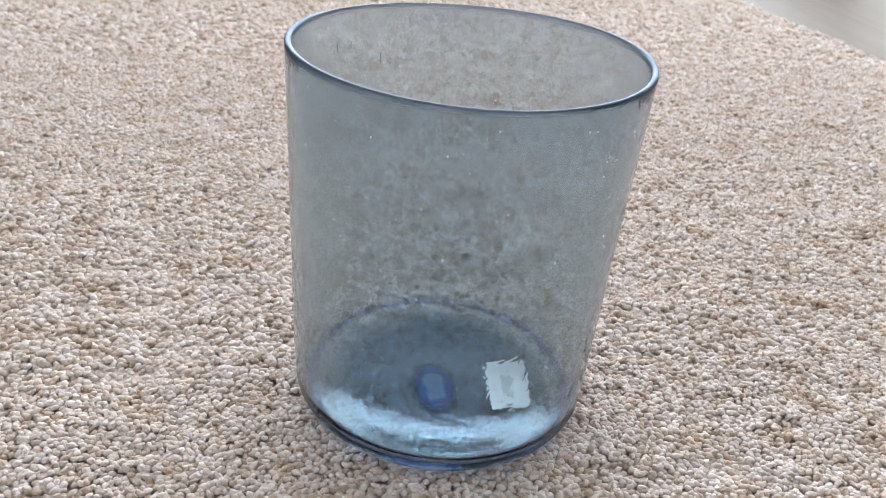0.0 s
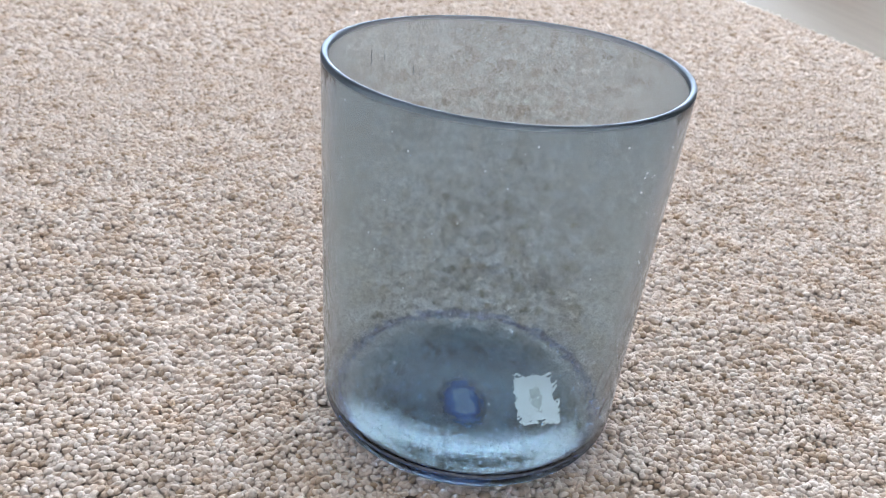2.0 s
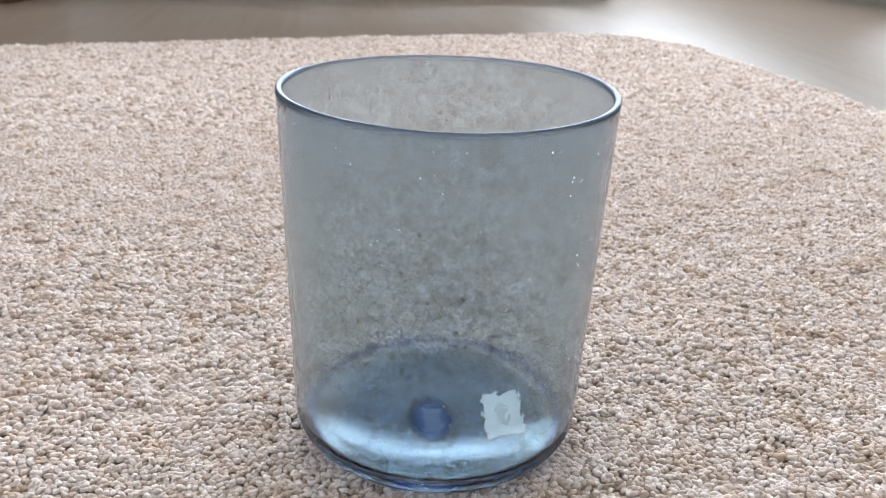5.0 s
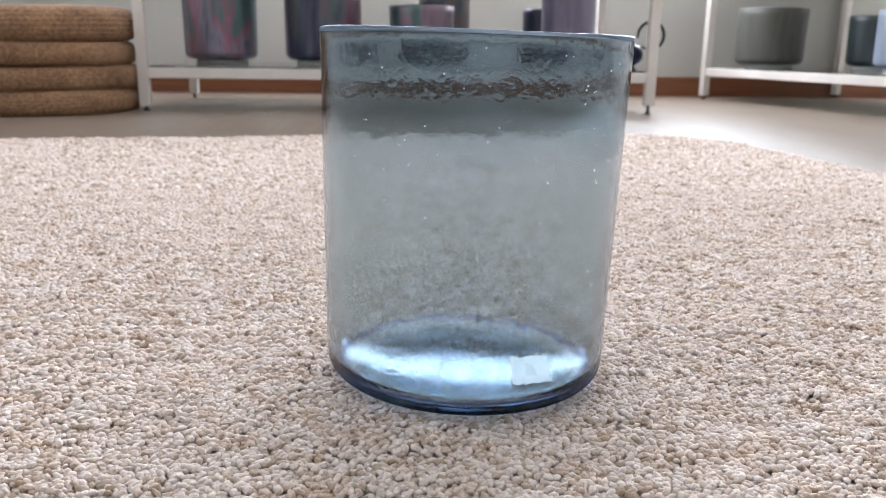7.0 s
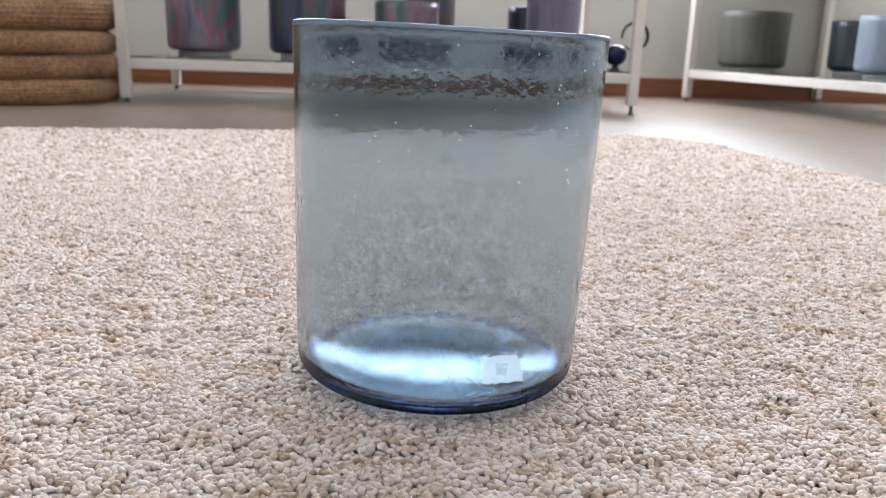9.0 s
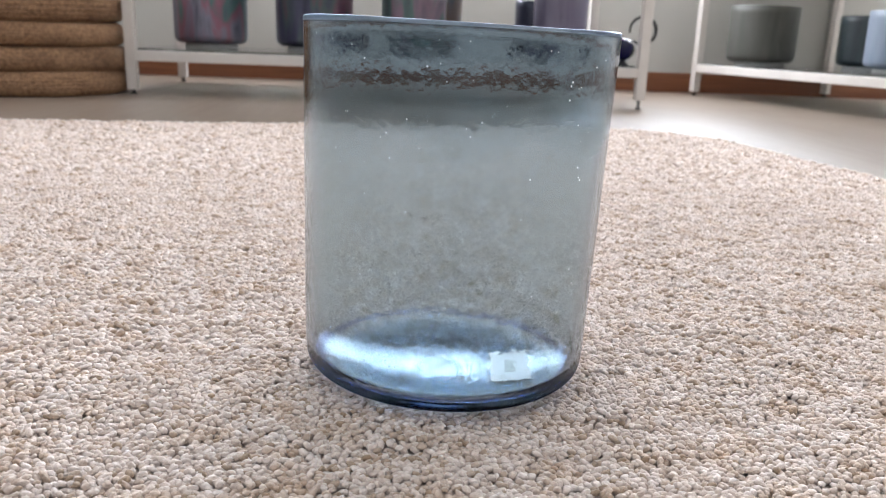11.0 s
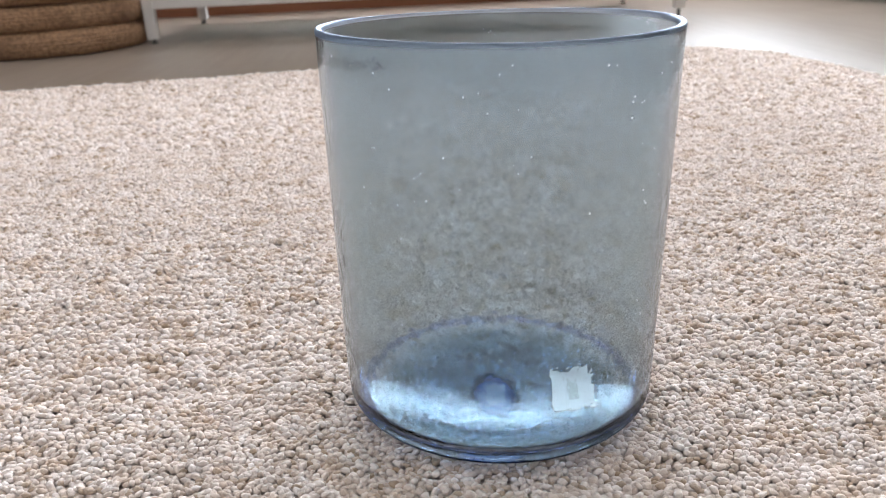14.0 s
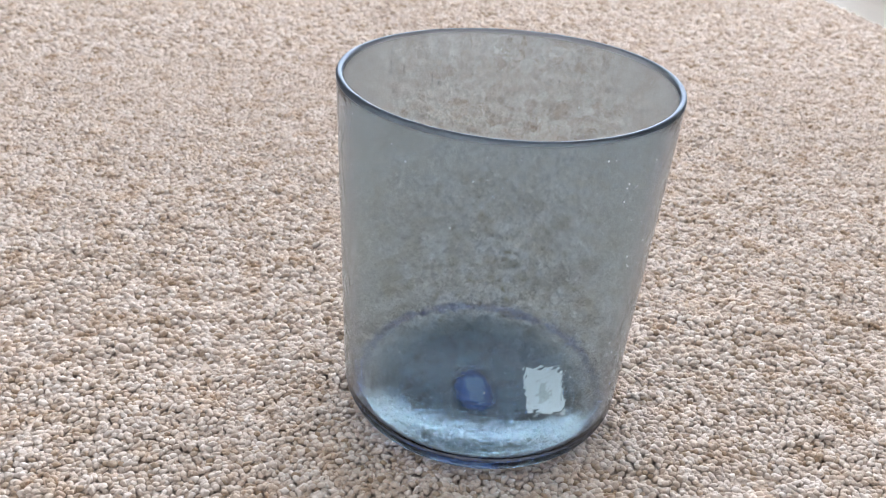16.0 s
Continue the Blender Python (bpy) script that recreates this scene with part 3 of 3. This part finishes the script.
def display_table(name, m, length, depth, label, feet=(0.018, 0.018, 0.018, 0.018)):
    """A white metal frame with a glass shelf; its front left leg stands at the origin, the length along x, the depth along y."""
    ob = thing(name, m, label, "display table", "display tables")
    s = 0.036
    legs = [(0, 0), (length, 0), (0, depth), (length, depth)]
    for (x, y), up in zip(legs, feet):
        leg = part("leg", block(x - s / 2, x + s / 2, y - s / 2, y + s / 2, up, 0.74, 0.002), MAT_WHITE_METAL, ob)
        v, f = lathe([(0, 0), (0.011, 0.0), (0.012, 0.004), (0.006, 0.006), (0.006, up + 0.001), (0, up + 0.001)], 16)
        foot = mesh_object("foot", v, f, MAT_FOOT, leg, "dark levelling foot")
        foot.location = (x, y, 0)
    for z0 in (0.114, 0.704):
        for y in (0, depth):
            part("rail", block(s / 2, length - s / 2, y - 0.0145, y + 0.0145, z0, z0 + 0.036, 0.002), MAT_WHITE_METAL, ob)
        for x in (0, length):
            part("side_rail", block(x - 0.0145, x + 0.0145, s / 2, depth - s / 2, z0, z0 + 0.036, 0.002), MAT_WHITE_METAL, ob)
    # solid top out of view, added to cast shade on the floor
    part("shading_top", block(-0.02, length + 0.02, -0.02, depth + 0.02, 0.741, 0.759, 0.003), MAT_WHITE_METAL, ob, "added white top, unseen, that shades the floor")
    part("glass_shelf", block(-0.012, length + 0.012, 0.0, depth, 0.151, 0.157, 0.001, 1), MAT_SHELF_GLASS, ob, "clear greenish glass shelf")
    return ob


LEFT = pose(-0.930, 2.385, FLOOR_Z, 0, 0, -0.3)
display_table("display_table", LEFT, 1.83, 0.74, "white metal display table with a glass shelf", (0.016, 0.034, 0.018, 0.018))
RIGHT = pose(1.50, 3.32, FLOOR_Z, 0, 0, math.degrees(math.atan2(-0.97, 0.24)))
display_table("display_table", RIGHT, 1.83, 0.82, "white metal display table turned along the side of the room")

# ---- bowls on display ----
SHELF = FLOOR_Z + 0.157


def display_bowl(x, y, r, z0, height, mat, label):
    """A crystal bowl on a low rubber ring."""
    ob = thing("display_bowl", pose(x, y, SHELF), label, "bowl", "bowls on display")
    base = z0 - SHELF
    t, c = 0.006, 0.03
    prof = [(0, base), (r * 0.6, base), (r - c - 0.004, base + 0.001)] + arc(r - c - 0.003, base + c, c, -80, 0, 7)
    prof += [(r - 0.003 + 0.003 * f, base + c + (height - c) * f) for f in np.linspace(0.15, 1, 7)]
    prof += [(r - t / 2, base + height + 0.002)]
    prof += [(r - t - 0.003 * (1 - f), base + c + (height - c) * f) for f in np.linspace(1, 0.1, 7)]
    prof += [(r - c - 0.01, base + 0.012), (0, base + 0.010)]
    v, f = lathe(prof, 72)
    mesh_object("body", v, f, mat, ob)
    rr = r * 0.62
    v, f = lathe([(rr - 0.012, 0.0005), (rr + 0.012, 0.0005), (rr + 0.013, base * 0.5), (rr + 0.010, base + 0.0005), (rr - 0.010, base + 0.0005),
                  (rr - 0.012, 0.0005)], 48)
    mesh_object("rubber_ring", v, f, MAT_RING, ob, "grey rubber ring")
    return ob


display_bowl(-0.724, 2.75, 0.143, 0.163, 0.30, MAT_BOWL_PINK, "iridescent bowl with pink and blue streaks on glass shelf")
display_bowl(-0.322, 2.75, 0.153, 0.164, 0.32, MAT_BOWL_NAVY, "dark navy iridescent bowl on glass shelf")
display_bowl(0.068, 2.70, 0.128, 0.166, 0.208, MAT_BOWL_GREEN, "low green and pink iridescent bowl on glass shelf")
display_bowl(0.178, 2.96, 0.110, 0.166, 0.33, MAT_BOWL_DUSK, "tall dusk coloured iridescent bowl behind a lower one")
display_bowl(0.612, 2.93, 0.100, 0.165, 0.215, MAT_BOWL_DARK, "small dark slate bowl behind a lavender one")
display_bowl(0.664, 2.74, 0.109, 0.168, 0.33, MAT_BOWL_LAVENDER, "frosted lavender bowl on glass shelf")
display_bowl(1.741, 3.176, 0.156, 0.163, 0.250, MAT_BOWL_GREY, "frosted olive grey bowl on glass shelf")
display_bowl(2.11, 2.93, 0.120, 0.163, 0.215, MAT_BOWL_TEAL, "dark teal bowl on glass shelf")
display_bowl(2.012, 2.52, 0.146, 0.163, 0.222, MAT_BOWL_ICE, "pale blue frosted bowl on glass shelf")


def ball_ornament():
    """A cobalt glass ball on a small foot with an open metal ring beside it."""
    ob = thing("ball_ornament", pose(0.842, 2.43, SHELF), "dark cobalt glass ball with an open black metal ring", "ornament")
    v, f = lathe([(0, 0)] + [(0.020, 0.0), (0.022, 0.004), (0.012, 0.012), (0.010, 0.022), (0, 0.024)], 32)
    mesh_object("base", v, f, MAT_IRON, ob, "black metal foot")
    v, f = lathe([(0, 0.018)] + arc(0, 0.058, 0.040, -85, 85, 22) + [(0, 0.098)], 40)
    mesh_object("ball", v, f, MAT_BALL, ob, "glossy cobalt glass ball")
    bm = bmesh.new()
    n, k, R, r0 = 44, 8, 0.050, 0.006
    rings = []
    for i in range(n + 1):
        a = radians(-135 + 325 * i / n)
        taper = r0 * (0.65 + 0.45 * math.sin(math.pi * i / n))
        ring = []
        for j in range(k):
            b = 2 * math.pi * j / k
            d = R + taper * math.cos(b)
            ring.append(bm.verts.new((0.077 + d * math.cos(a), 0.030 + taper * math.sin(b), 0.128 + d * math.sin(a))))
        rings.append(ring)
    for a, b in zip(rings, rings[1:]):
        for j in range(k):
            bm.faces.new((a[j], a[(j + 1) % k], b[(j + 1) % k], b[j]))
    bm.faces.new(rings[0][::-1])
    bm.faces.new(rings[-1])
    part("ring", bm, MAT_IRON, ob, "open black metal ring", smooth=True)
    v, f = lathe([(0, 0), (0.0024, 0.001), (0.0034, 0.012), (0.0030, 0.045), (0.0018, 0.070), (0, 0.072)], 12)
    stick = mesh_object("stick", v, f, MAT_IRON, ob, "thin dark stick")
    stick.matrix_basis = pose(-0.018, -0.004, 0.004, 0, -78, 0)
    return ob


ball_ornament()

# ---- rope cushions ----


def rope_cushion(x, y, z0, r, h, tilt, label):
    ob = thing("floor_cushion", pose(x, y, z0, tilt[0], tilt[1], tilt[2]), label, "cushion", "stack of rope cushions")
    prof = [(0, 0.0), (r * 0.5, 0.0), (r - h * 0.62, 0.001)]
    n = 120
    for i in range(n + 1):
        a = radians(-88 + 176 * i / n)
        ridge = 0.0026 * abs(math.sin(math.pi * 11 * i / n))
        prof.append((r - h * 0.55 + (h * 0.55 + ridge) * abs(math.cos(a)) ** 0.62 * (1 if math.cos(a) > 0 else -1),
                     h / 2 + (h / 2 + ridge * 0.3) * math.sin(a)))
    for i in range(40):
        rr = (r - h * 0.6) * (1 - i / 40)
        prof.append((rr, h + 0.0035 * abs(math.sin(math.pi * (40 - i) / 2)) - 0.004 * (i / 40)))
    prof.append((0, h - 0.006))

    def wobble(rad, z, a):
        k = 1 + 0.008 * math.sin(3 * a + tilt[2]) + 0.005 * math.sin(5 * a + 2 * tilt[2])
        return rad * k, z + 0.003 * math.sin(2 * a + tilt[2]) * (z / h)

    v, f = lathe(prof, 128, wobble)
    mesh_object("rope_coil", v, f, MAT_ROPE, ob)
    return ob


PX, PY = -1.302, 2.405
rope_cushion(PX, PY, FLOOR_Z, 0.341, 0.079, (0, 0, 10), "flat round cushion of coiled brown jute rope at the bottom")
rope_cushion(PX + 0.004, PY + 0.004, FLOOR_Z + 0.079, 0.340, 0.078, (0, 0.2, 80), "flat round cushion of coiled brown jute rope")
rope_cushion(PX - 0.006, PY, FLOOR_Z + 0.157, 0.343, 0.077, (0, 0.6, 150), "flat round cushion of coiled brown jute rope")
rope_cushion(PX - 0.002, PY + 0.006, FLOOR_Z + 0.234, 0.345, 0.112, (0, 1.2, 230), "plump round cushion of coiled brown jute rope on top")


def mallet():
    """A frosted silicone striker lying on the rug."""
    ob = thing("mallet", pose(0.34, -0.52, 0.0195, 90, 0, 62), "pale frosted silicone mallet lying on the rug", "mallet")
    v, f = lathe([(0, 0), (0.0145, 0.0), (0.0158, 0.0014), (0.016, 0.004), (0.016, 0.116), (0.0145, 0.119), (0, 0.120)], 40)
    mesh_object("head", v, f, MAT_SILICONE, ob)
    v, f = lathe([(0, 0.119), (0.009, 0.119), (0.009, 0.225), (0.0075, 0.228), (0, 0.229)], 28)
    mesh_object("handle", v, f, MAT_SILICONE, ob)
    return ob


mallet()
